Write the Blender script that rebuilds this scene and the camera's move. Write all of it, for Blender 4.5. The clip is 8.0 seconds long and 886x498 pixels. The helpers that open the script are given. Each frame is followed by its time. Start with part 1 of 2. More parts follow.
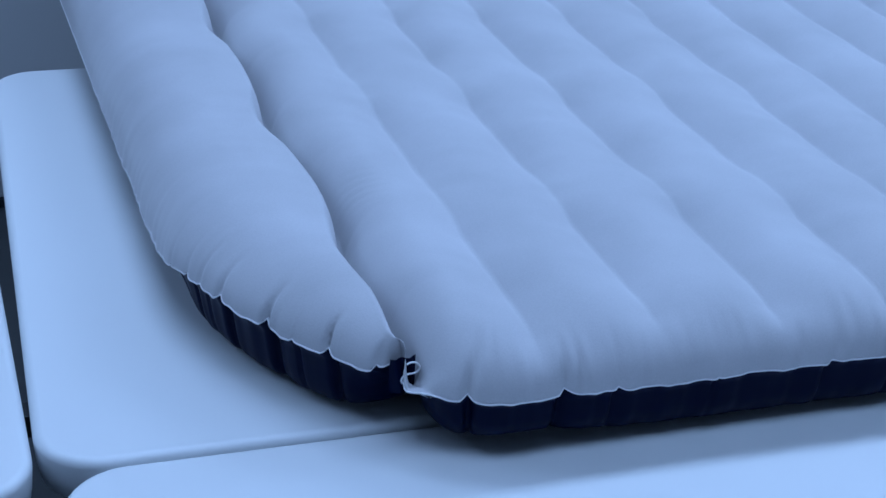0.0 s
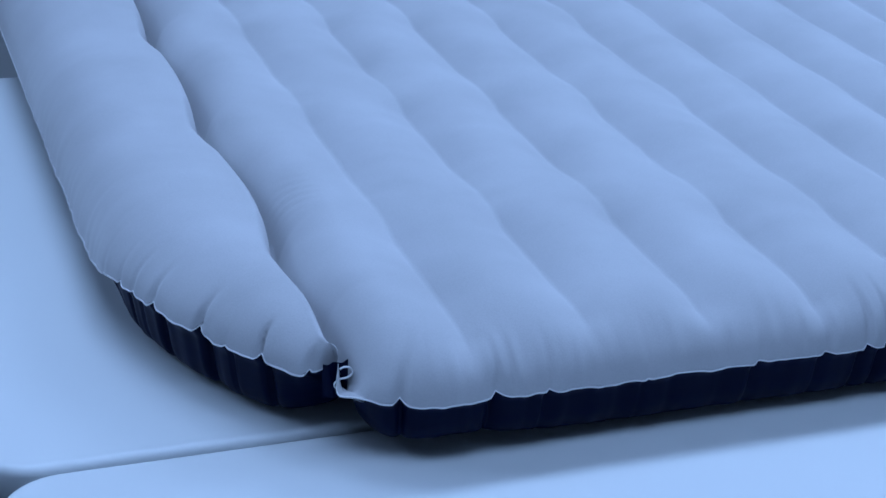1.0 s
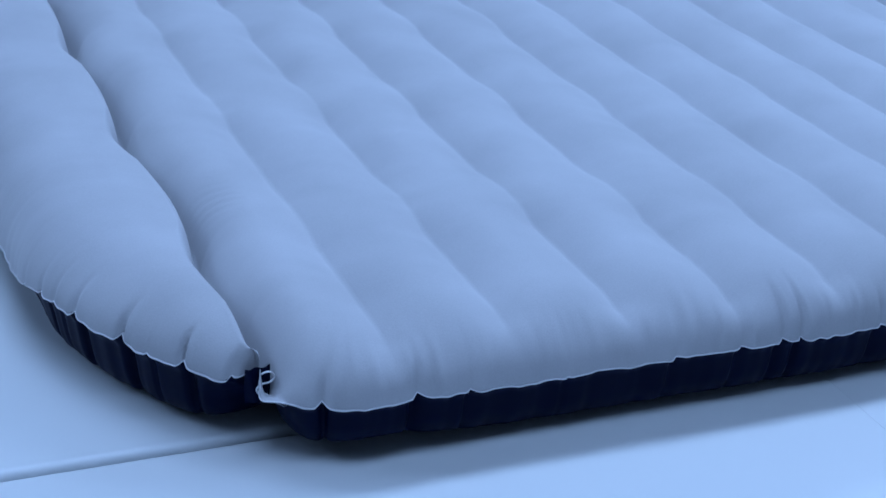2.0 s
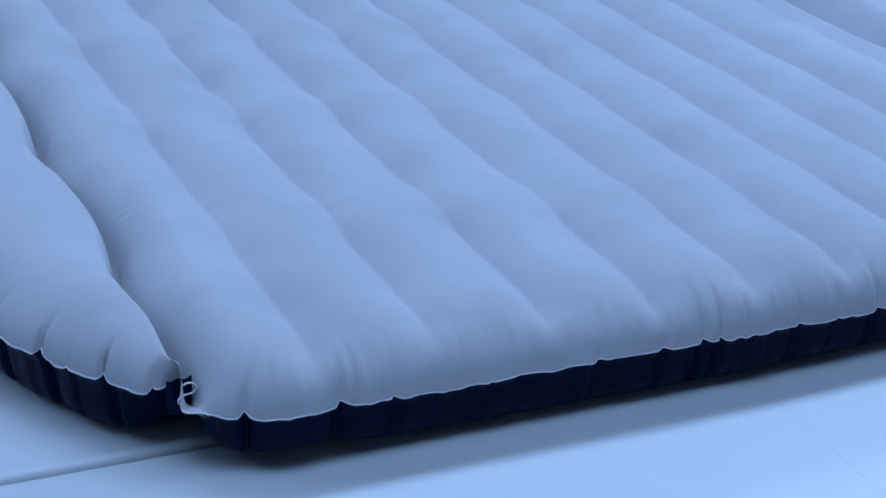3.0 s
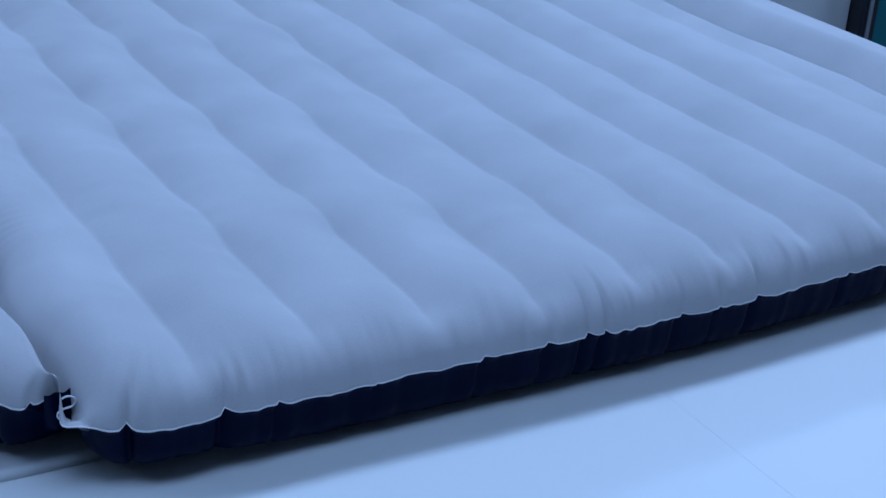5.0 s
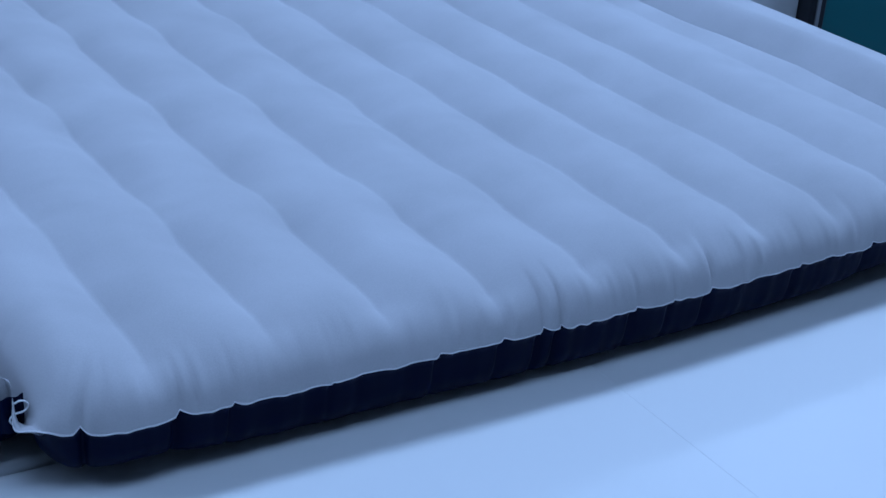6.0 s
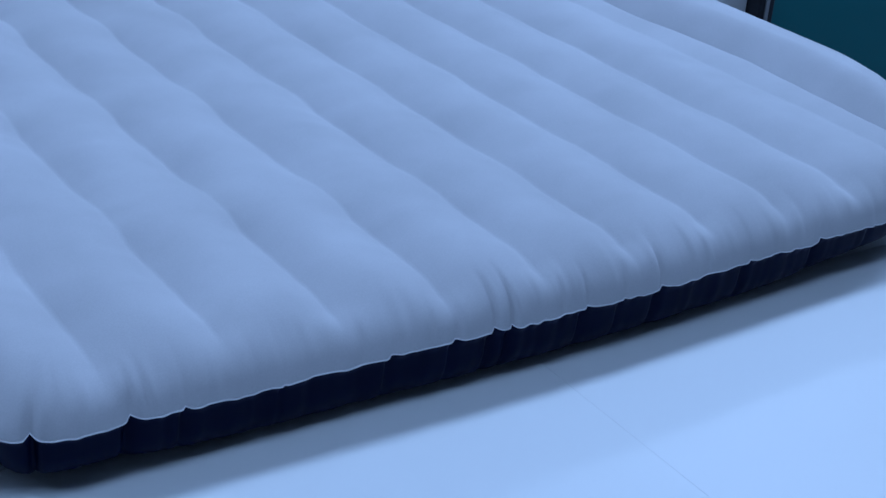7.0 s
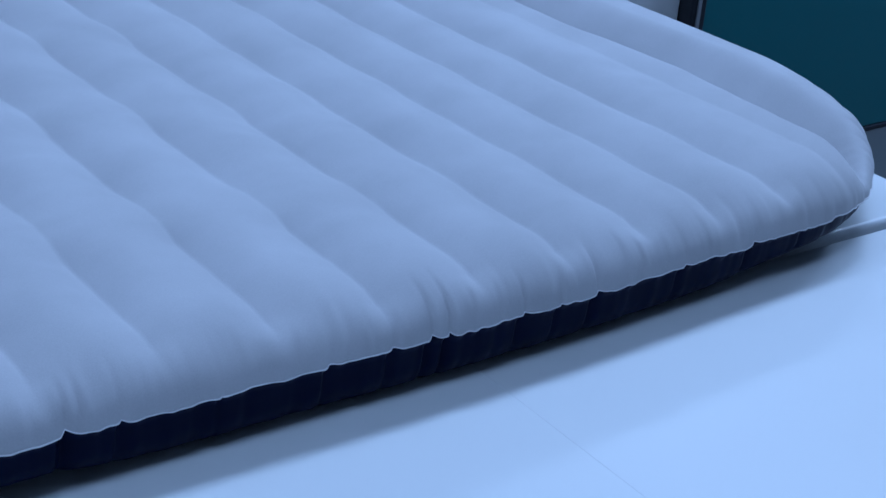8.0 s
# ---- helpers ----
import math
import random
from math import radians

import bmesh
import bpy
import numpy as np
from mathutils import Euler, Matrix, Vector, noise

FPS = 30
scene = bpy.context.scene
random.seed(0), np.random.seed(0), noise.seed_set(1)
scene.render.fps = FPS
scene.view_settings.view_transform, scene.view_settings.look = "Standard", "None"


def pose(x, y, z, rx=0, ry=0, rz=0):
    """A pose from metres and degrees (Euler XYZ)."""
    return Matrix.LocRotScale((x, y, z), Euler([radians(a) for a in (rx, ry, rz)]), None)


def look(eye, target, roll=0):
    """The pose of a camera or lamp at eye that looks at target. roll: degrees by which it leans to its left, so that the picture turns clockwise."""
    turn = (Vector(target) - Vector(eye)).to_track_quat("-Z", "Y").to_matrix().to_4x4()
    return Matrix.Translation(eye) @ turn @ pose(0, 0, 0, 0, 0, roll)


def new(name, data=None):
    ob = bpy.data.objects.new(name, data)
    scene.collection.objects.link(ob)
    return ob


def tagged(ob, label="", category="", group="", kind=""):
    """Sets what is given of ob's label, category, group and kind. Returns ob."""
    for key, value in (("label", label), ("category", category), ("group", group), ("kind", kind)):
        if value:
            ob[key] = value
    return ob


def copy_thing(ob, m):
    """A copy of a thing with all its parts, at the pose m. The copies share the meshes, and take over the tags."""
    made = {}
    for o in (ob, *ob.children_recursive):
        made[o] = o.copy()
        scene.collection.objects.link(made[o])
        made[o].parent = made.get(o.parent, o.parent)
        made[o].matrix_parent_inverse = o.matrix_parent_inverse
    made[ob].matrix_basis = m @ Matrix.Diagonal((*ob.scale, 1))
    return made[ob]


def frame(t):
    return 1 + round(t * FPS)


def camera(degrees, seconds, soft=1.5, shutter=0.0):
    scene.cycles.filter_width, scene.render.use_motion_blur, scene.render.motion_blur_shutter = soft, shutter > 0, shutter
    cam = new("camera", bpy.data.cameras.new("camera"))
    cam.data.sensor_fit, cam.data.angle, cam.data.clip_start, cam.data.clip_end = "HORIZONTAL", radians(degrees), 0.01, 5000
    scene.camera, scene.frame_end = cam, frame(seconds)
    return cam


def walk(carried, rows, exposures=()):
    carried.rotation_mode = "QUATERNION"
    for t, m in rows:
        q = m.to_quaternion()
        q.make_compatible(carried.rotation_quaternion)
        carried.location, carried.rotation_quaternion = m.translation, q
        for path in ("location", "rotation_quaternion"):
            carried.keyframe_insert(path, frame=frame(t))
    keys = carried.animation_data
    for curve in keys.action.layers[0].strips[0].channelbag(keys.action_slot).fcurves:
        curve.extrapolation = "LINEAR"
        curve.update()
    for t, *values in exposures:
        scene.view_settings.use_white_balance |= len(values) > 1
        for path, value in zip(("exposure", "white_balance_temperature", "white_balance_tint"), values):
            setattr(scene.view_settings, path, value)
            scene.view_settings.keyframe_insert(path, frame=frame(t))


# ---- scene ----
cam = camera(32.5, 8.0, soft=1.5)
EXPO = [(0.0, -0.38, 4110, 9), (4.0, -0.52, 4090, 9), (8.0, -0.59, 4085, 9)]
PATH = [
    (0, (-0.316, -0.975, 0.709), (0.275, 0.705, -0.201), 3.1),
    (0.5, (-0.314, -0.982, 0.709), (0.312, 0.69, -0.192), 3.4),
    (1, (-0.311, -0.989, 0.712), (0.352, 0.672, -0.184), 3.7),
    (1.5, (-0.306, -0.999, 0.714), (0.394, 0.651, -0.174), 3.7),
    (3, (-0.294, -1.012, 0.713), (0.53, 0.593, -0.152), 3.9),
    (3.5, (-0.292, -1.013, 0.705), (0.572, 0.578, -0.146), 3.9),
    (4, (-0.29, -1.012, 0.703), (0.609, 0.562, -0.144), 3.9),
    (4.5, (-0.288, -1.012, 0.7), (0.641, 0.547, -0.142), 3.9),
    (6, (-0.282, -1.001, 0.712), (0.72, 0.5, -0.15), 4.2),
    (6.5, (-0.28, -0.998, 0.722), (0.744, 0.481, -0.152), 4.5),
    (7, (-0.277, -0.999, 0.728), (0.77, 0.461, -0.15), 4.7),
    (7.5, (-0.276, -0.993, 0.737), (0.804, 0.439, -0.147), 5.3),
    (8, (-0.276, -1.0, 0.722), (0.842, 0.421, -0.133), 4.9),
]
walk(cam, [(t, look(eye, target, roll)) for t, eye, target, roll in PATH], exposures=EXPO)


# ---- world and lamps ----
world = bpy.data.worlds.new("world")
world.use_nodes = True
world.node_tree.nodes["Background"].inputs[0].default_value = (0.5, 0.6, 0.8, 1)
world.node_tree.nodes["Background"].inputs[1].default_value = 0.05
scene.world = world

CEILING, FLOOR = 2.1, -0.74          # the table tops lie at z = 0
ROOM = (-3.6, -3.2, 6.6, 4.4)       # x0, y0, x1, y1 of the inner faces
# unseen ceiling lights, added in rows along x, some only as fill: middle and watts of each
ADDED_LIGHTS = [((-0.05, 0.80), 9.5), ((2.15, 0.80), 24), ((4.35, 0.80), 75), ((-2.25, 0.80), 15), ((-0.05, -0.60), 13), ((2.15, 3.2), 12), ((4.35, 3.2), 40)]


# ---- materials ----
def material(name, colour, rough=0.5, metal=0.0, spread=0.08, scale=6.0, fine=300.0, bump=0.1, bump_dist=0.001, sheen=0.0, coat=0.0, spec=0.5):
    m = bpy.data.materials.new(name)
    m.use_nodes = True
    nt = m.node_tree
    b = nt.nodes["Principled BSDF"]
    b.inputs["Roughness"].default_value = rough
    b.inputs["Metallic"].default_value = metal
    b.inputs["Specular IOR Level"].default_value = spec
    b.inputs["Sheen Weight"].default_value = sheen
    b.inputs["Sheen Roughness"].default_value = 0.5
    b.inputs["Coat Weight"].default_value = coat
    tc = nt.nodes.new("ShaderNodeTexCoord")
    broad, grain = nt.nodes.new("ShaderNodeTexNoise"), nt.nodes.new("ShaderNodeTexNoise")
    broad.inputs["Scale"].default_value, broad.inputs["Detail"].default_value = scale, 5
    grain.inputs["Scale"].default_value, grain.inputs["Detail"].default_value = fine, 3
    nt.links.new(tc.outputs["Object"], broad.inputs["Vector"])
    nt.links.new(tc.outputs["Object"], grain.inputs["Vector"])
    mix = nt.nodes.new("ShaderNodeMix")
    mix.data_type = "RGBA"
    lo, hi = [c * (1 - spread) for c in colour], [min(1, c * (1 + spread)) for c in colour]
    mix.inputs["A"].default_value, mix.inputs["B"].default_value = (*lo, 1), (*hi, 1)
    both = nt.nodes.new("ShaderNodeMath")
    both.operation = "MULTIPLY_ADD"
    both.inputs[1].default_value, both.inputs[2].default_value = 0.35, 0.0
    nt.links.new(grain.outputs["Fac"], both.inputs[0])
    add = nt.nodes.new("ShaderNodeMath")
    add.operation = "MULTIPLY_ADD"
    add.inputs[1].default_value = 0.65
    nt.links.new(broad.outputs["Fac"], add.inputs[0])
    nt.links.new(both.outputs[0], add.inputs[2])
    nt.links.new(add.outputs[0], mix.inputs["Factor"])
    nt.links.new(mix.outputs["Result"], b.inputs["Base Color"])
    bp = nt.nodes.new("ShaderNodeBump")
    bp.inputs["Strength"].default_value, bp.inputs["Distance"].default_value = bump, bump_dist
    nt.links.new(grain.outputs["Fac"], bp.inputs["Height"])
    nt.links.new(bp.outputs["Normal"], b.inputs["Normal"])
    return m


FLOCK = material("flocked_vinyl", (0.438, 0.438, 0.463), 0.9, spread=0.26, scale=9, fine=700, bump=0.25, bump_dist=0.0006, sheen=0.25, spec=0.2)
NAVY = material("navy_vinyl", (0.0014, 0.0032, 0.0230), 0.42, spec=0.06, spread=0.15, scale=20, fine=500, bump=0.08, bump_dist=0.0005)
LIP = material("pale_vinyl", (0.70, 0.70, 0.73), 0.45, spread=0.05, scale=40, fine=500, bump=0.05)
PLASTIC = material("white_moulded_plastic", (0.68, 0.70, 0.72), 0.40, spread=0.03, scale=3, fine=900, bump=0.10, bump_dist=0.0003)
STEEL = material("grey_coated_steel", (0.30, 0.31, 0.33), 0.4, metal=0.6, spread=0.1, scale=10)
BLACK = material("black_plastic", (0.012, 0.012, 0.014), 0.5, spread=0.2, scale=30)
CONCRETE = material("grey_floor", (0.060, 0.065, 0.070), 0.35, spread=0.15, scale=2.5, fine=120, bump=0.05)
PAINT = material("grey_wall_paint", (0.42, 0.43, 0.44), 0.7, spread=0.06, scale=1.5, fine=250, bump=0.05)
WHITE = material("white_ceiling_paint", (0.78, 0.78, 0.77), 0.85, spread=0.04, scale=2, fine=200, bump=0.05)
PANEL = material("white_panel", (0.50, 0.51, 0.52), 0.35, spread=0.04, scale=2, fine=300, bump=0.03)
FRAME = material("dark_aluminium", (0.020, 0.022, 0.030), 0.35, metal=0.3, spread=0.15, scale=12)
TEAL = material("dark_green_laminate", (0.030, 0.105, 0.120), 0.30, spread=0.12, scale=2, fine=250, bump=0.03)
# emission for the diffusers of the added ceiling lights
GLOW = bpy.data.materials.new("added_light_diffuser")
GLOW.use_nodes = True
GLOW.node_tree.nodes["Principled BSDF"].inputs["Emission Color"].default_value = (1, 0.98, 0.95, 1)
GLOW.node_tree.nodes["Principled BSDF"].inputs["Emission Strength"].default_value = 3.0


# ---- mesh helpers ----
def part(name, bm, mat, parent=None, label="", smooth=False, m=None):
    me = bpy.data.meshes.new(name)
    bm.normal_update()
    bm.to_mesh(me)
    bm.free()
    me.materials.append(mat)
    if smooth:
        me.polygons.foreach_set("use_smooth", [True] * len(me.polygons))
    ob = new(name, me)
    if m is not None:
        ob.matrix_basis = m
    if parent is not None:
        ob.parent = parent
    return tagged(ob, label)


def mesh_part(name, verts, faces, mat, parent=None, label="", smooth=True):
    me = bpy.data.meshes.new(name)
    me.from_pydata(verts, [], faces)
    me.materials.append(mat)
    if smooth:
        me.polygons.foreach_set("use_smooth", [True] * len(me.polygons))
    me.update()
    ob = new(name, me)
    if parent is not None:
        ob.parent = parent
    return tagged(ob, label)


def box(x0, y0, z0, x1, y1, z1, bevel=0.0):
    bm = bmesh.new()
    bmesh.ops.create_cube(bm, size=1, matrix=Matrix.Translation(((x0 + x1) / 2, (y0 + y1) / 2, (z0 + z1) / 2)) @ Matrix.Diagonal((x1 - x0, y1 - y0, z1 - z0, 1)))
    if bevel:
        bmesh.ops.bevel(bm, geom=bm.edges[:], offset=bevel, segments=2, profile=0.5, affect="EDGES")
    return bm


def rod(a, b, r, seg=12):
    a, b = Vector(a), Vector(b)
    bm = bmesh.new()
    turn = (b - a).to_track_quat("Z", "Y").to_matrix().to_4x4()
    bmesh.ops.create_cone(bm, cap_ends=True, segments=seg, radius1=r, radius2=r, depth=(b - a).length, matrix=Matrix.Translation((a + b) / 2) @ turn)
    return bm


# ---- the room ----
X0, Y0, X1, Y1 = ROOM
T = 0.12
tagged(part("floor", box(X0 - T, Y0 - T, FLOOR - 0.1, X1 + T, Y1 + T, FLOOR), CONCRETE), "smooth dark grey floor under the tables", "floor", kind="structure")
tagged(part("ceiling", box(X0 - T, Y0 - T, CEILING, X1 + T, Y1 + T, CEILING + 0.1), WHITE), "plain white ceiling", "ceiling", kind="structure")
tagged(part("wall_north", box(X0 - T, Y1, FLOOR, X1 + T, Y1 + T, CEILING), PAINT), "grey painted wall behind the tables", "wall", kind="structure")
tagged(part("wall_south", box(X0 - T, Y0 - T, FLOOR, X1 + T, Y0, CEILING), PAINT), "grey painted wall", "wall", kind="structure")
tagged(part("wall_west", box(X0 - T, Y0, FLOOR, X0, Y1, CEILING), PAINT), "grey painted wall", "wall", kind="structure")
tagged(part("wall_east", box(X1, Y0, FLOOR, X1 + T, Y1, CEILING), PAINT), "grey painted wall", "wall", kind="structure")

# low office partition behind the tables: white panel, dark post, dark green panel
PY, POST, TOP = 1.56, 2.43, 0.80
partition = new("office_partition")
tagged(partition, "low office partition with white and dark green panels", "partition")
part("white_panel", box(1.80, PY - 0.03, FLOOR + 0.001, POST - 0.047, PY + 0.03, TOP - 0.02, 0.004), PANEL, partition, "smooth white panel")
upright = part("upright", box(POST - 0.045, PY - 0.07, FLOOR + 0.001, POST + 0.006, PY + 0.06, TOP, 0.004), FRAME, partition, "dark aluminium upright")
part("groove_strip", box(POST - 0.027, PY - 0.074, FLOOR + 0.01, POST - 0.015, PY - 0.0701, TOP - 0.01, 0.001), STEEL, upright, "thin paler groove")
part("green_panel", box(POST + 0.008, PY - 0.045, FLOOR + 0.0135, 4.5, PY + 0.03, TOP - 0.02, 0.003), TEAL, partition, "glossy dark green panel")
part("bottom_rail", box(POST + 0.008, PY - 0.052, FLOOR + 0.001, 4.5, PY - 0.005, FLOOR + 0.013, 0.002), FRAME, partition, "black rail along the foot")
part("top_rail", box(1.80, PY - 0.04, TOP - 0.019, POST - 0.047, PY + 0.04, TOP + 0.005, 0.004), FRAME, partition, "dark rail along the top")

screen = new("office_screen")
tagged(screen, "plain grey office screen behind the tables", "partition")
part("grey_panel", box(-3.0, 2.10, FLOOR + 0.02, 1.2, 2.16, TOP - 0.02, 0.004), PAINT, screen, "plain grey panel")
part("top_rail", box(-3.0, 2.09, TOP - 0.019, 1.2, 2.17, TOP + 0.005, 0.004), FRAME, screen, "dark rail along the top")
part("bottom_rail", box(-3.0, 2.09, FLOOR + 0.001, 1.2, 2.17, FLOOR + 0.019, 0.003), FRAME, screen, "dark rail along the foot")

# ceiling lights, none in view: added to suit the shadows and fill them
for (lx, ly), watts in ADDED_LIGHTS:
    light = tagged(part("added_ceiling_light", box(lx - 0.72, ly - 0.22, CEILING - 0.03, lx + 0.72, ly + 0.22, CEILING - 0.001, 0.004), WHITE), "long narrow ceiling light out of view, added to light the tables", "ceiling light", "ceiling lights")
    part("diffuser", box(lx - 0.7, ly - 0.20, CEILING - 0.036, lx + 0.7, ly + 0.20, CEILING - 0.0305), GLOW, light, "glowing white diffuser of an added light")
    lamp = bpy.data.lights.new("added_lamp", "AREA")
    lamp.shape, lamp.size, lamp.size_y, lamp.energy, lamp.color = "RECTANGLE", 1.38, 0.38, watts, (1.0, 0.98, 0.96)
    ob = new("added_lamp", lamp)
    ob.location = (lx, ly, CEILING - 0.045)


# ---- folding tables ----
def slab(x0, y0, x1, y1, corners, square, top=0.0, depth=0.045, seg=10):
    """A moulded top: rounded plan corners (radius for each of SW, SE, NE, NW), rounded rim, tapered side; square: -1 or 1, the x side that stays sharp for the fold."""
    def ring(inset, z):
        pts = []
        for (cx, cy, sx, sy, a0), r in zip(((x0, y0, 1, 1, 180), (x1, y0, -1, 1, 270), (x1, y1, -1, -1, 0), (x0, y1, 1, -1, 90)), corners):
            r2 = max(r - inset, 0.0005)
            if sx == -square:
                r2 = 0.0005
            ox, oy = cx + sx * ((0.0 if sx == -square else inset) + r2), cy + sy * (inset + r2)
            for k in range(seg + 1):
                a = radians(a0 + 90 * k / seg)
                pts.append((ox + r2 * math.cos(a), oy + r2 * math.sin(a), z))
        return pts
    rings = []
    rim = 0.008
    for k in range(7):
        a = math.pi / 2 * k / 6
        rings.append(ring(rim * (1 - math.sin(a)), top - rim * (1 - math.cos(a))))
    rings.append(ring(0.0015, top - depth * 0.6))
    rings.append(ring(0.004, top - depth + 0.004))
    rings.append(ring(0.008, top - depth))
    bm = bmesh.new()
    loops = [[bm.verts.new(p) for p in r] for r in rings]
    for a, b in zip(loops, loops[1:]):
        for i in range(len(a)):
            j = (i + 1) % len(a)
            bm.faces.new((a[i], b[i], b[j], a[j]))
    bm.faces.new(loops[0])
    bm.faces.new(loops[-1][::-1])
    bmesh.ops.recalc_face_normals(bm, faces=bm.faces[:])
    return bm


def folding_table(length, width, label, m, fold_gap=0.0004):
    """Origin at the middle of the top, on its upper face."""
    table = new("folding_table")
    tagged(table, label, "table", "folding tables")
    hx, hy, g, r = length / 2, width / 2, fold_gap / 2, 0.055
    part("top_leaf", slab(-hx, -hy, -g, hy, (r, 0.001, 0.001, r), 1), PLASTIC, table, "white moulded plastic leaf", True)
    part("top_leaf", slab(g, -hy, hx, hy, (0.001, r, r, 0.001), -1), PLASTIC, table, "white moulded plastic leaf", True)
    for sy in (-1, 1):
        part("side_rail", box(-hx + 0.12, sy * (hy - 0.07) - 0.012, -0.068, hx - 0.12, sy * (hy - 0.07) + 0.012, -0.046, 0.002), STEEL, table, "grey steel rail under the top")
    for sx in (-1, 1):
        for sy in (-1, 1):
            leg = part("leg", rod((sx * (hx - 0.2), sy * (hy - 0.09), -0.069), (sx * (hx - 0.17), sy * (hy - 0.07), FLOOR + 0.022), 0.0125), STEEL, table, "round grey steel leg", True)
            part("foot_cap", rod((sx * (hx - 0.17), sy * (hy - 0.07), FLOOR + 0.022), (sx * (hx - 0.17), sy * (hy - 0.07), FLOOR + 0.0005), 0.016), BLACK, leg, "black plastic foot cap")
        part("leg_brace", rod((sx * (hx - 0.18), -hy + 0.08, -0.45), (sx * (hx - 0.18), hy - 0.08, -0.45), 0.009), STEEL, table, "steel bar between two legs", True)
    for o in table.children:
        if o.name.startswith("top_leaf"):
            for p in o.data.polygons:
                p.use_smooth = len(p.vertices) == 4
    table.matrix_basis = m
    return table


TURN = -1.3
MAIN, MAIN_TURN = (0.5266, 0.475), -0.9
back = folding_table(1.608, 0.890, "white plastic folding table under the mattress", pose(*MAIN, 0, 0, 0, MAIN_TURN))
folding_table(1.626, 0.890, "white plastic folding table carrying the mattress's near edge", pose(0.533, -0.424, -0.001, 0, 0, TURN))
far = copy_thing(back, pose(0.668, 1.370, -0.001, 0, 0, TURN))
tagged(far, "white plastic folding table under the mattress's far end")
side = copy_thing(back, pose(-1.098, 0.440, 0.0, 0, 0, 1.2))
tagged(side, "white plastic folding table beside the mattress, standing empty")
part("corner_clip", box(-0.8150, -0.345, -0.036, -0.8035, -0.322, -0.014, 0.001), BLACK, back, "small black clip on the table's side")


# ---- the air mattress ----
def smooth_step(a, b, x):
    t = np.clip((x - a) / (b - a), 0, 1)
    return t * t * (3 - 2 * t)


def wave_noise(s, wavelength, seed):
    """Smooth noise in one coordinate, about -1 to 1, from values on a lattice."""
    rng = np.random.RandomState(seed)
    v = rng.uniform(-1, 1, 4096)
    q = np.asarray(s) / wavelength + 100.0
    i = np.floor(q).astype(int)
    f = q - i
    f = f * f * (3 - 2 * f)
    return v[i % 4096] * (1 - f) + v[(i + 1) % 4096] * f


PITCH, SEAM_SHIFT = 0.1072, -0.003   # from seam to seam, and the first one's shift
CUT_L, CUT_R = -0.004, 1.112        # the deep cuts beside the bolsters
BACK = 1.80                         # far end
WELD = 0.060                        # height of the weld between grey top and navy base


def outline():
    """Front-left corner to front-right corner and round the back, anticlockwise, as xy rows; spacing is even on the near sides."""
    def corner(cx, cy, rx, ry, power, sx, steps=600):
        a = np.linspace(0, math.pi / 2, steps)
        return np.stack([cx + sx * rx * np.cos(a) ** (2 / power), cy - ry * np.sin(a) ** (2 / power)], 1)
    left = corner(0.075, 0.275, 0.225, 0.32, 1.55, -1)
    right = corner(1.0, 0.345, 0.318, 0.385, 2.0, 1)[::-1]
    far_l = np.stack([-0.15 - 0.03 * np.linspace(1, 0, 60) ** 1, np.linspace(BACK - 0.12, 0.276, 60)], 1)
    far_r = np.stack([np.full(60, 1.318), np.linspace(0.346, BACK - 0.12, 60)], 1)
    a = np.linspace(0, math.pi / 2, 40)[1:-1]
    br = np.stack([1.198 + 0.12 * np.cos(a), BACK - 0.12 + 0.12 * np.sin(a)], 1)
    bl = np.stack([-0.06 - 0.12 * np.sin(a), BACK - 0.12 + 0.12 * np.cos(a)], 1)
    mid = np.stack([np.linspace(0.076, 0.999, 200), -0.045 + np.linspace(0, 1, 200) * 0.005 - 0.012 * np.sin(math.pi * np.linspace(0, 1, 200) ** 1.2) ** 2], 1)
    pts = np.concatenate([far_l, left, mid, right, far_r, br, bl])
    # smooth, even spacing
    closed = np.concatenate([pts, pts[:1]])
    step = np.r_[0, np.cumsum(np.hypot(*np.diff(closed, axis=0).T))]
    s = np.linspace(0, step[-1], 2600, endpoint=False)
    xy = np.stack([np.interp(s, step, closed[:, 0]), np.interp(s, step, closed[:, 1])], 1)
    for _ in range(60):
        xy = (np.roll(xy, 1, 0) + 2 * xy + np.roll(xy, -1, 0)) / 4
    return xy


# puckers in the weld: place along the front by x (or by y on the left corner), width, strength
PUCKERS = [(0.041, 0.006, 1.0), (0.122, 0.007, 1.0), (0.168, 0.004, 0.4), (0.255, 0.003, 0.2), (0.36, 0.005, 0.35), (0.425, 0.004, 0.25),
           (0.468, 0.006, 0.8), (0.487, 0.004, 0.7), (0.573, 0.005, 0.4), (0.62, 0.003, 0.25), (0.667, 0.006, 0.5), (0.79, 0.006, 0.35),
           (0.90, 0.006, 0.4), (0.985, 0.006, 0.35), (-0.021, 0.0035, 0.9), (-0.052, 0.005, 0.9), (-0.074, 0.003, 0.3),
           (-0.091, 0.006, 1.1), (-0.119, 0.005, 0.7), (-0.130, 0.004, 0.3), (-0.138, 0.003, 0.5), (-0.146, 0.003, 0.3)]


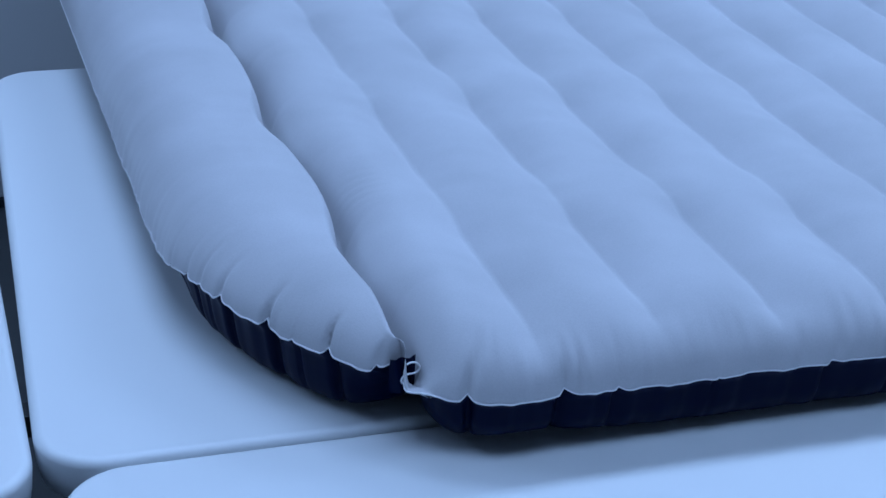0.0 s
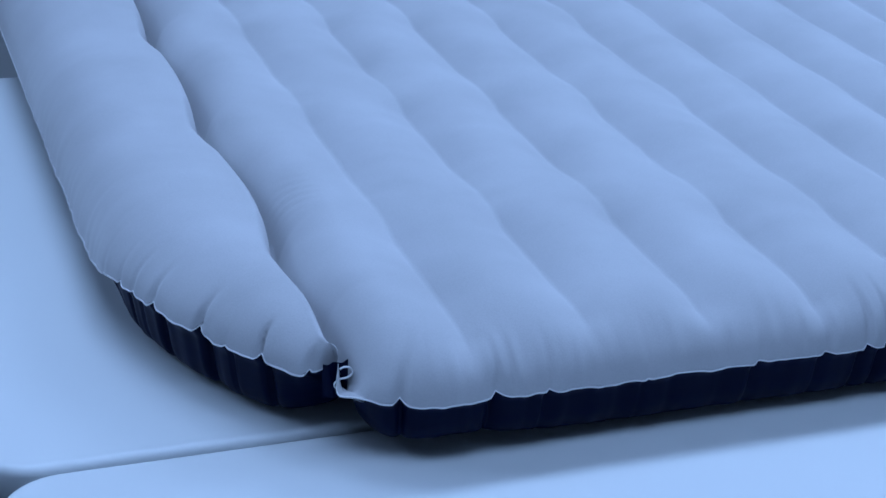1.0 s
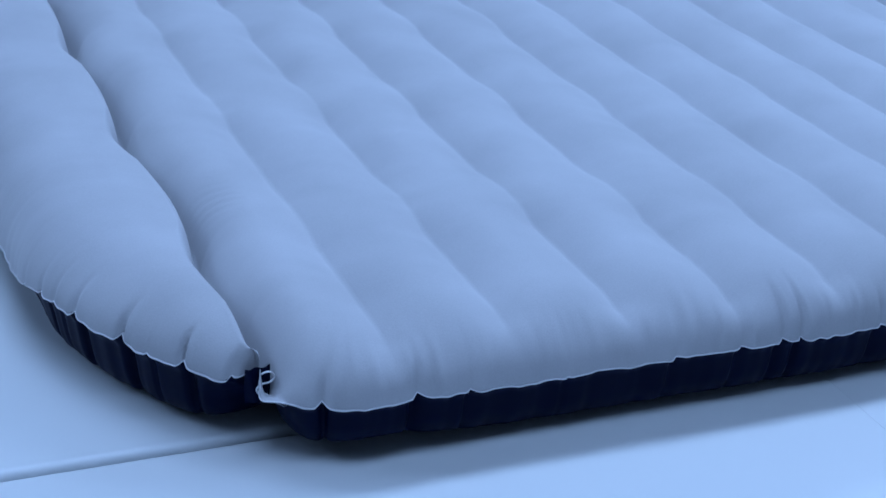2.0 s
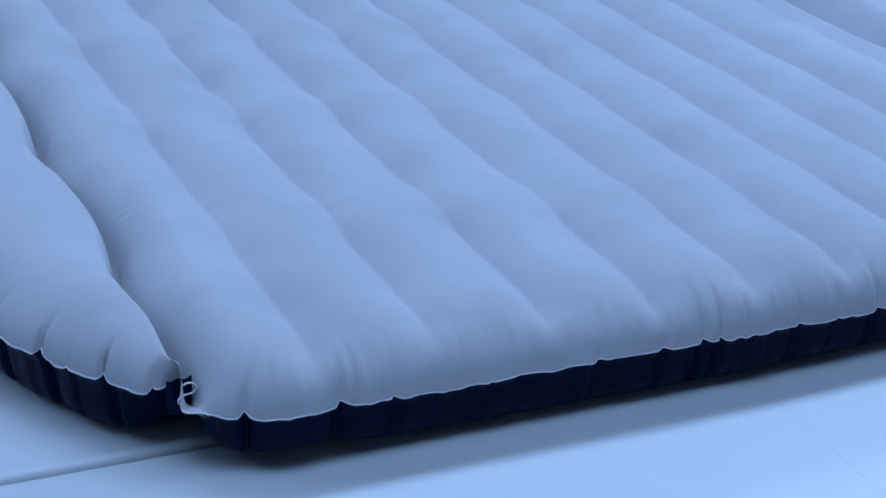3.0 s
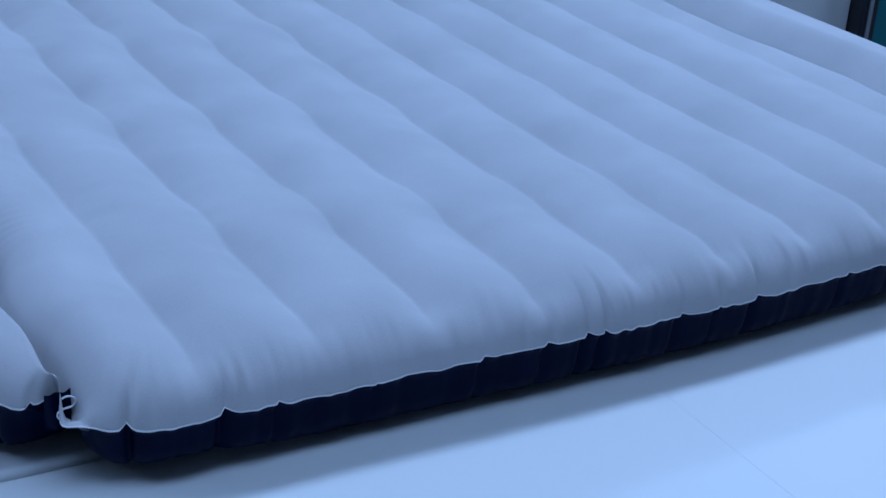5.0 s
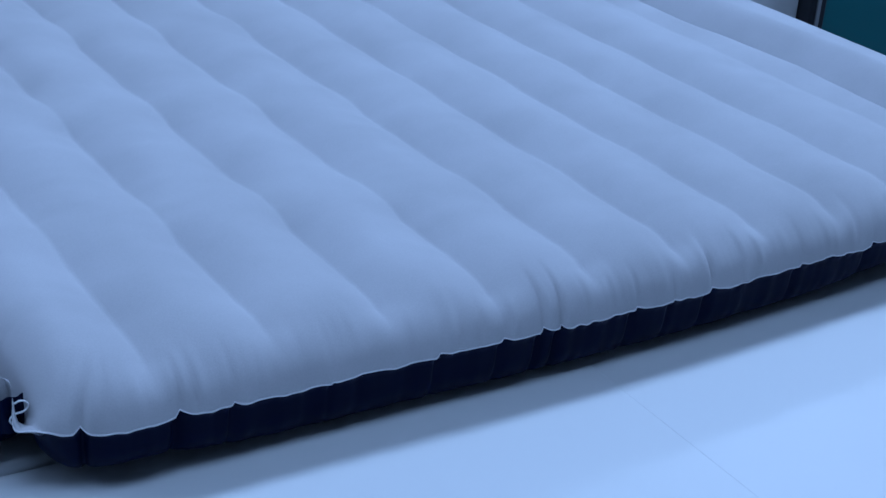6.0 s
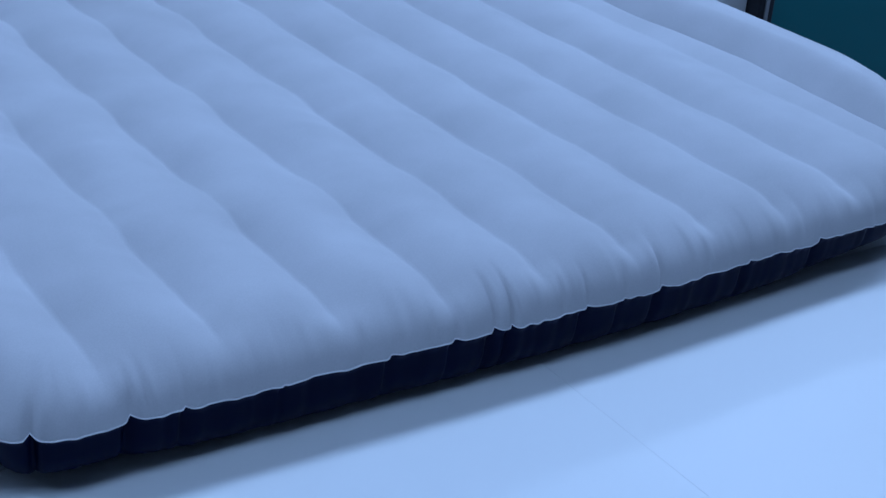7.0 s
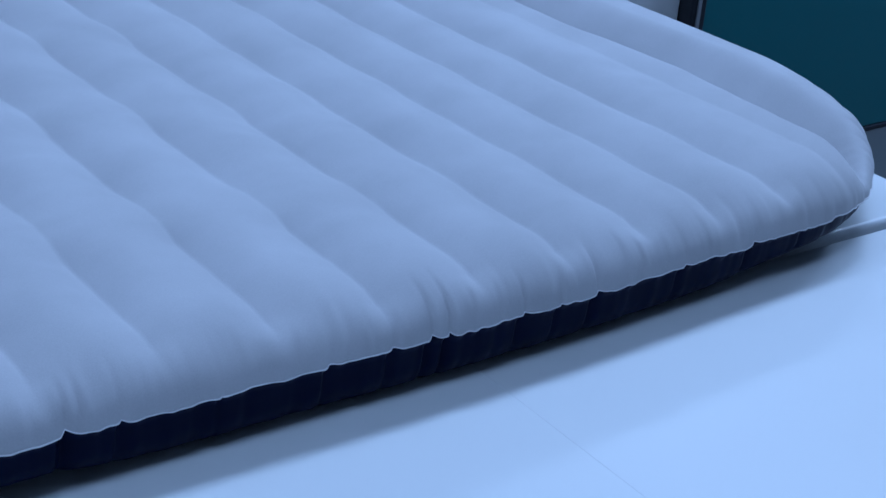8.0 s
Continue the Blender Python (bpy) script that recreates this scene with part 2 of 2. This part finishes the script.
# creases that run up from the weld: place along the front by x, lean, length, strength
CREASES = [(0.043, 0.0, 0.030, 0.6), (0.124, -0.05, 0.045, 0.8), (0.136, -0.05, 0.038, 0.6), (0.400, 0.05, 0.035, 0.35), (0.432, 0.0, 0.038, 0.4),
           (0.470, -0.15, 0.055, 0.7), (0.490, -0.12, 0.062, 0.9), (0.515, -0.05, 0.045, 0.4), (0.545, 0.0, 0.045, 0.4), (0.575, -0.1, 0.040, 0.4),
           (0.622, 0.05, 0.040, 0.4), (0.667, -0.05, 0.050, 0.7), (0.712, -0.1, 0.042, 0.4), (0.730, -0.12, 0.042, 0.35),
           (-0.020, 0.1, 0.024, 0.8), (-0.052, 0.1, 0.022, 0.9), (-0.090, 0.1, 0.028, 1.0), (-0.119, 0.1, 0.028, 0.6), (-0.130, 0.1, 0.034, 0.5)]


def build_mattress():
    thing = new("air_mattress")
    tagged(thing, "inflated light grey flocked air mattress with navy blue sides", "air mattress")
    base = outline()
    tang = np.roll(base, -1, 0) - np.roll(base, 1, 0)
    tang /= np.hypot(*tang.T)[:, None]
    inward = np.stack([-tang[:, 1], tang[:, 0]], 1)
    n = len(base)
    gap = np.hypot(*np.diff(np.r_[base, base[:1]], axis=0).T)
    arc = np.cumsum(gap) - gap[0]
    total = gap.sum()
    near = smooth_step(0.9, 0.5, base[:, 1])

    def place_on(px):
        ok = (base[:, 1] < 0.34) & (base[:, 0] < 1.25)
        return arc[np.argmin(np.where(ok, np.abs(base[:, 0] - px), 9))]

    # tucks of the weld along the outline: sharp on one flank, easy on the other
    def tucks(narrow=1.0):
        w = np.zeros(n)
        for px, width, k in PUCKERS:
            ds = arc - place_on(px)
            w += k * np.where(ds < 0, np.exp(-(ds / (0.45 * width * narrow)) ** 2), np.exp(-(np.abs(ds) / (0.9 * width * narrow)) ** 1.4))
        return w
    w = tucks()
    fine = 0.5 * wave_noise(arc, 0.008, 3) + 0.5 * wave_noise(arc, 0.019, 4)
    right_part = 0.60 + 0.40 * smooth_step(0.30, 0.5, base[:, 0])
    s0, s1 = place_on(-0.012), place_on(1.170)
    notch = np.exp(-(np.abs(arc - s0) / 0.009) ** 2)
    notch_r = np.exp(-(np.abs(arc - s1) / 0.016) ** 2)
    west = smooth_step(0.20, 0.34, base[:, 1]) * (base[:, 0] < 0)
    weld_in = 0.0052 * w + 0.0014 * fine * near + 0.026 * notch + 0.003 * notch_r
    weld_up = 0.0050 * w + 0.0085 * smooth_step(0.0, -0.02, base[:, 0]) * smooth_step(0.30, 0.20, base[:, 1]) - 0.012 * west + 0.0015 * fine * near * right_part + 0.0015 * wave_noise(arc, 0.045, 6) * near + 0.007 * notch + 0.002 * notch_r
    weld = base + inward * weld_in[:, None]
    weld_z = WELD + weld_up

    def on_arc(values, s):
        return np.interp(np.mod(s, total), np.r_[arc, total], np.r_[values, values[:1]])

    # grid over the plan that follows the outline
    iA = np.argmin(np.hypot(*(base - (-0.105, 0.105)).T))
    iB = np.argmin(np.hypot(*(base - (1.235, 0.085)).T))
    iC = np.argmin(np.hypot(*(base - (1.285, BACK - 0.035)).T))
    iD = np.argmin(np.hypot(*(base - (-0.145, BACK - 0.035)).T))

    def run(i, j):
        k = np.arange(i, j if j > i else j + n) % n
        return np.r_[k, j]
    kF, kR, kB, kL = run(iA, iB), run(iB, iC), run(iC, iD)[::-1], run(iD, iA)[::-1]
    NU, NV = 640, 360
    v = np.linspace(0, 1, NV)
    v = 0.40 * v + 0.60 * v ** 2.4

    def along(k, q):
        s = np.r_[0, np.cumsum(np.hypot(*np.diff(base[k], axis=0).T))]
        s /= s[-1]
        return np.stack([np.interp(q, s, base[k][:, 0]), np.interp(q, s, base[k][:, 1])], 1)
    u = np.linspace(0, 1, NU)
    F, B, L, R = along(kF, u), along(kB, u), along(kL, v), along(kR, v)
    wl, wr = 1 - smooth_step(0, 0.28, u), 1 - smooth_step(0, 0.28, 1 - u)
    wf, wb = 1 - smooth_step(0, 0.30, v), 1 - smooth_step(0, 0.30, 1 - v)
    c00, c10, c01, c11 = F[0], F[-1], B[0], B[-1]
    U, V = u[None, :, None], v[:, None, None]
    bil = (1 - U) * (1 - V) * c00 + U * (1 - V) * c10 + (1 - U) * V * c01 + U * V * c11
    f_line, b_line = (1 - u)[:, None] * c00 + u[:, None] * c10, (1 - u)[:, None] * c01 + u[:, None] * c11
    l_line, r_line = (1 - v)[:, None] * c00 + v[:, None] * c01, (1 - v)[:, None] * c10 + v[:, None] * c11
    P = bil + wf[:, None, None] * (F - f_line)[None] + wb[:, None, None] * (B - b_line)[None] \
        + wl[None, :, None] * (L - l_line)[:, None] + wr[None, :, None] * (R - r_line)[:, None]
    xy = P.reshape(-1, 2)
    # distance from the outline and the place along it
    d, near_i = np.empty(len(xy)), np.empty(len(xy), int)
    coarse = base[::3]
    for a in range(0, len(xy), 4000):
        q = ((xy[a:a + 4000, None] - coarse[None]) ** 2).sum(-1)
        near_i[a:a + 4000] = q.argmin(1) * 3
    rel = xy - base[near_i]
    s_here = arc[near_i] + (rel * tang[near_i]).sum(1)
    d = np.clip((rel * inward[near_i]).sum(1), 0, None)
    edge = np.zeros((NV, NU), bool)
    edge[0], edge[-1], edge[:, 0], edge[:, -1] = True, True, True, True
    d[edge.ravel()] = 0
    x, y = xy.T

    # fold lines across the tubes, left from packing: the seams flatten there
    FOLD, FOLD0 = 0.285, 0.205 - 0.13 * np.clip(x - 0.2, -0.12, 0.4)
    along_fold = np.mod(y - FOLD0 + 0.012 * wave_noise(x, 0.11, 21), FOLD)
    flat = smooth_step(FOLD - 0.050, FOLD - 0.006, along_fold) + smooth_step(0.11, 0.02, along_fold)
    weak = (0.54 - 0.42 * smooth_step(0.34, 0.72, x)) * (0.8 + 0.35 * wave_noise(np.round((x - SEAM_SHIFT) / PITCH) * 3.1 + np.round((y - FOLD0) / FOLD) * 5.7, 1.0, 23))
    puff = 1 - np.clip(flat, 0, 1) * weak
    ridge = np.exp(-((along_fold - 0.015) / 0.035) ** 2) + np.exp(-((along_fold - FOLD - 0.015) / 0.035) ** 2)

    # the round of the edge
    a_edge = 0.085 + 0.012 * smooth_step(1.05, 1.2, x)
    q = np.clip(d / a_edge, 0, 1)
    round_up = np.sqrt(np.clip(1 - (1 - q) ** 2, 0, 1))
    z = WELD + 0.056 * round_up

    # tubes
    tube = (x - SEAM_SHIFT) / PITCH
    k = np.round(tube)
    off = np.clip(np.abs(tube - k) * 2, 0, 1)               # 0 on a seam, 1 on a crown
    inside = (k >= 1) & (k <= 10)
    seam_depth = np.where(k == 10, 0.008, 0.0170) + 0.0015 * wave_noise(k * 7.3, 1.0, 33)
    starts = 0.006 + 0.006 * wave_noise(k * 3.7, 1.0, 35)
    fade = 0.75 * smooth_step(0, 0.034, d - starts) + 0.25 * smooth_step(0.01, 0.10, d - starts)
    valley = (1 - off) ** 1.9
    z -= np.where(inside, seam_depth * fade * valley * puff, 0)
    # pinched dip where a seam ends
    z -= np.where(inside, 0.0018 * np.exp(-((d - starts - 0.010) / 0.012) ** 2) * np.exp(-(off / 0.15) ** 2), 0)

    # deep cuts beside the bolsters, wavy
    sway = np.cos(2 * math.pi * (y - 0.295) / 0.29)
    cut_l = CUT_L + 0.006 + (np.where(sway > 0, 0.003, 0.011) * sway - 0.002) * smooth_step(-0.04, 0.1, y) + 0.007 * smooth_step(0.40, 0.25, y)
    cut_r = CUT_R + 0.006 * np.sin(2 * math.pi * (y - 0.2) / 0.5) + 0.020 - 0.020 * smooth_step(0.06, -0.06, y)
    tight = 0.6 + 0.4 * smooth_step(0.0, 0.14, y)
    away = x - cut_l
    shape = np.clip(1 - np.where(away < 0, -away / 0.017, away / (0.066 * tight)), 0, 1)
    shape = np.where(away < 0, shape ** 1.8, 0.50 * shape ** 2.4 + 0.50 * shape ** 9)
    z -= 0.070 * shape * (1.0 - 0.10 * sway) * smooth_step(-0.008, 0.016, d)
    away = x - cut_r
    shape = np.clip(1 - np.where(away < 0, -away / 0.026, away / 0.085), 0, 1)
    z -= 0.072 * np.where(away < 0, shape ** 2.0, shape ** 1.5) * smooth_step(-0.008, 0.06, d)
    # bolsters swell
    left = smooth_step(CUT_L + 0.01, CUT_L - 0.05, x)
    right = smooth_step(CUT_R, CUT_R + 0.06, x)
    z += left * (0.008 + 0.004 * sway) * round_up + right * 0.006 * round_up
    # the slack of the sheet
    half = np.exp(-((along_fold - 0.155) / 0.030) ** 2)
    z += (0.0009 * ridge + 0.0008 * half) * round_up * (1 - left) * (1 - right) * smooth_step(0.05, 0.13, d)
    z += 0.0007 * wave_noise(x + y * 0.7, 0.055, 51) * wave_noise(y - 0.4 * x, 0.07, 52) * round_up
    z += 0.0005 * wave_noise(y + 0.2 * x, 0.020, 53) * wave_noise(x - 0.3 * y, 0.05, 54) * round_up

    # a few short creases on the first tube
    z += 0.0009 * np.sin((y + 0.45 * x) * 2 * math.pi / 0.013) * np.exp(-((x - 0.035) / 0.020) ** 2 - ((y - 0.275) / 0.026) ** 2)
    # tucks and small wrinkles that run up from the weld
    tuck = on_arc(weld_in, s_here) * np.exp(-(d / 0.014) ** 1.4)
    small = (0.0022 * wave_noise(s_here, 0.009, 61) + 0.0018 * wave_noise(s_here, 0.021, 62)) * (0.55 + 0.45 * wave_noise(s_here, 0.09, 63)) * on_arc(near * right_part, s_here)
    small *= 1.3 * (1 - 0.6 * left) * np.exp(-((d - 0.018) / 0.028) ** 2) * (d > 0)
    # long creases above the strongest tucks
    for px, lean, length, k in CREASES:
        side_way = (s_here - place_on(px) - lean * d) / 0.0030
        small += 0.0034 * k * (np.exp(-side_way ** 2) - 0.55 * np.exp(-(side_way - 1.9) ** 2)) * smooth_step(length, 0.2 * length, d) * (d > 0)
    inn = inward[near_i]
    xs, ys = x + inn[:, 0] * (tuck + small), y + inn[:, 1] * (tuck + small)
    z += on_arc(weld_up, s_here) * np.exp(-(d / 0.018) ** 1.3) * (1 - 0.6 * round_up)
    z -= 0.5 * on_arc(w, s_here) * 0.003 * np.exp(-((d - 0.014) / 0.018) ** 2) * (d > 0)
    z = np.maximum(z, WELD + 0.001 - 0.030 * smooth_step(0.004, 0.05, d) + on_arc(weld_up, s_here) * np.exp(-d / 0.012))
    verts = np.stack([xs, ys, z], 1)
    idx = np.arange(NV * NU).reshape(NV, NU)
    faces = np.stack([idx[:-1, :-1], idx[:-1, 1:], idx[1:, 1:], idx[1:, :-1]], -1).reshape(-1, 4)
    mesh_part("flocked_top", verts.tolist(), faces.tolist(), FLOCK, thing, "light grey flocked upper side with long air tubes")

    # navy base: a belt set back below the weld that turns under
    rings = []
    wob = wave_noise(arc, 0.011, 71) * 0.6 + wave_noise(arc, 0.03, 72) * 0.4
    pleat = 0.004 * tucks(1.3) + 0.0020 * wob * near * smooth_step(1.02, 0.86, base[:, 0])
    lift = 0.0045 + 0.010 * np.exp(-(np.abs(arc - s0) / 0.05) ** 2) + 0.010 * np.exp(-((arc - place_on(0.09)) / 0.07) ** 2) + 0.020 * smooth_step(0.80, 1.10, base[:, 0]) * smooth_step(0.6, 0.3, base[:, 1])
    corner_in = 0.003 * smooth_step(-0.02, -0.07, base[:, 0]) + 0.020 * west + 0.034 * np.exp(-(np.abs(arc - s0 + 0.004) / 0.032) ** 2)
    for q in np.linspace(0, 1, 21):
        if q < 0.4:
            zfac, sink = 1 - 0.42 * q / 0.4, 0.003 + 0.004 * min(1, q * 6) + 0.002 * q / 0.4
        else:
            a = (q - 0.4) / 0.6 * math.pi / 2
            zfac, sink = 0.58 * (1 - math.sin(a)), 0.009 + 0.016 * (1 - math.cos(a)) + 0.003 * (q - 0.4) / 0.6
        pos = weld + inward * (sink + corner_in * min(1, q * 2.0) + pleat * math.sin(math.pi * min(1, 0.12 + q)))[:, None]
        rings.append(np.c_[pos, 0.002 + (weld_z - 0.003) * zfac + lift * (1 - zfac)])
    rings.append(np.c_[base + inward * 0.16, np.full(n, 0.002)])
    bv = np.concatenate(rings)
    m = len(rings)
    i = np.arange(n)
    j = (i + 1) % n
    bf = np.concatenate([np.stack([r * n + i, (r + 1) * n + i, (r + 1) * n + j, r * n + j], 1) for r in range(m - 1)]).tolist()
    bf.append(list(range((m - 1) * n, m * n))[::-1])
    mesh_part("navy_base", bv.tolist(), bf, NAVY, thing, "navy blue vinyl side, pleated below the weld")

    # pale lip of the weld: a thin flange with a rounded rim
    prof = [(-0.0010, 0.0009), (0.0005, 0.0007), (0.0009, 0.0001), (0.0006, -0.0006), (-0.0010, -0.0005)]
    curl = 0.0006 * wave_noise(arc, 0.009, 81)
    lv = np.concatenate([np.c_[weld - inward * (o + 0.4 * curl * (o > 0))[:, None], weld_z + h + curl * (o > 0)] for o, h in prof])
    m = len(prof)
    lf = np.concatenate([np.stack([r * n + i, (r + 1) % m * n + i, (r + 1) % m * n + j, r * n + j], 1) for r in range(m)]).tolist()
    mesh_part("weld_lip", lv.tolist(), lf, LIP, thing, "thin pale welded edge, wavy")

    # the sheet's edge curls into an S where the cut meets the weld
    q = np.linspace(0, 1, 30)
    up, low = math.pi * (0.75 - 1.25 * q), math.pi * (0.5 + 1.0 * q)
    cx = np.r_[0.0085 + 0.0062 * np.cos(up), 0.0075 + 0.0075 * np.cos(low)[1:], 0.0075 + 0.010 * q[1:] ** 0.8]
    cz = np.r_[0.0735 + 0.0052 * np.sin(up), 0.0631 + 0.0052 * np.sin(low)[1:], 0.0579 - 0.001 * q[1:] - 0.0020 * np.sin(math.pi * q[1:])]
    cy = np.r_[np.full(59, 0.006), 0.006 - 0.020 * q[1:]]
    path = np.c_[cx, cy, cz]
    m = len(path)
    ahead = np.gradient(path, axis=0)
    ahead /= np.linalg.norm(ahead, axis=1)[:, None]
    across = np.cross(ahead, (0.3, 0.85, -0.42))
    across /= np.linalg.norm(across, axis=1)[:, None]
    away_from = np.cross(ahead, across)
    turns = [2 * math.pi * r / 8 for r in range(8)]
    cv = np.concatenate([path + 0.0008 * math.cos(r) * across + 0.0022 * math.sin(r) * away_from for r in turns])
    i = np.arange(m - 1)
    cf = np.concatenate([np.stack([r * m + i, r * m + i + 1, (r + 1) % 8 * m + i + 1, (r + 1) % 8 * m + i], 1) for r in range(8)]).tolist()
    mesh_part("curled_edge", cv.tolist(), cf, LIP, thing, "pale curled end of the weld")
    # a navy sheet added behind the curl, so that its deep hole looks dark
    gx, gz = np.meshgrid(np.linspace(-0.008, 0.014, 14), np.linspace(0.048, 0.0800, 16))
    gy = 0.012 + 6.0 * (gx + 0.002) ** 2 + 0.004 * np.sin(gx * 520 + gz * 90) * smooth_step(0.02, 0.05, gz) * 0.4
    pv = np.stack([gx, gy, gz], -1).reshape(-1, 3)
    gi = np.arange(14 * 16).reshape(16, 14)
    pf = np.stack([gi[:-1, :-1], gi[:-1, 1:], gi[1:, 1:], gi[1:, :-1]], -1).reshape(-1, 4)
    mesh_part("curl_hole_backing", pv.tolist(), pf.tolist(), NAVY, thing, "small navy sheet added to darken the hole in the curl")
    return thing


build_mattress()
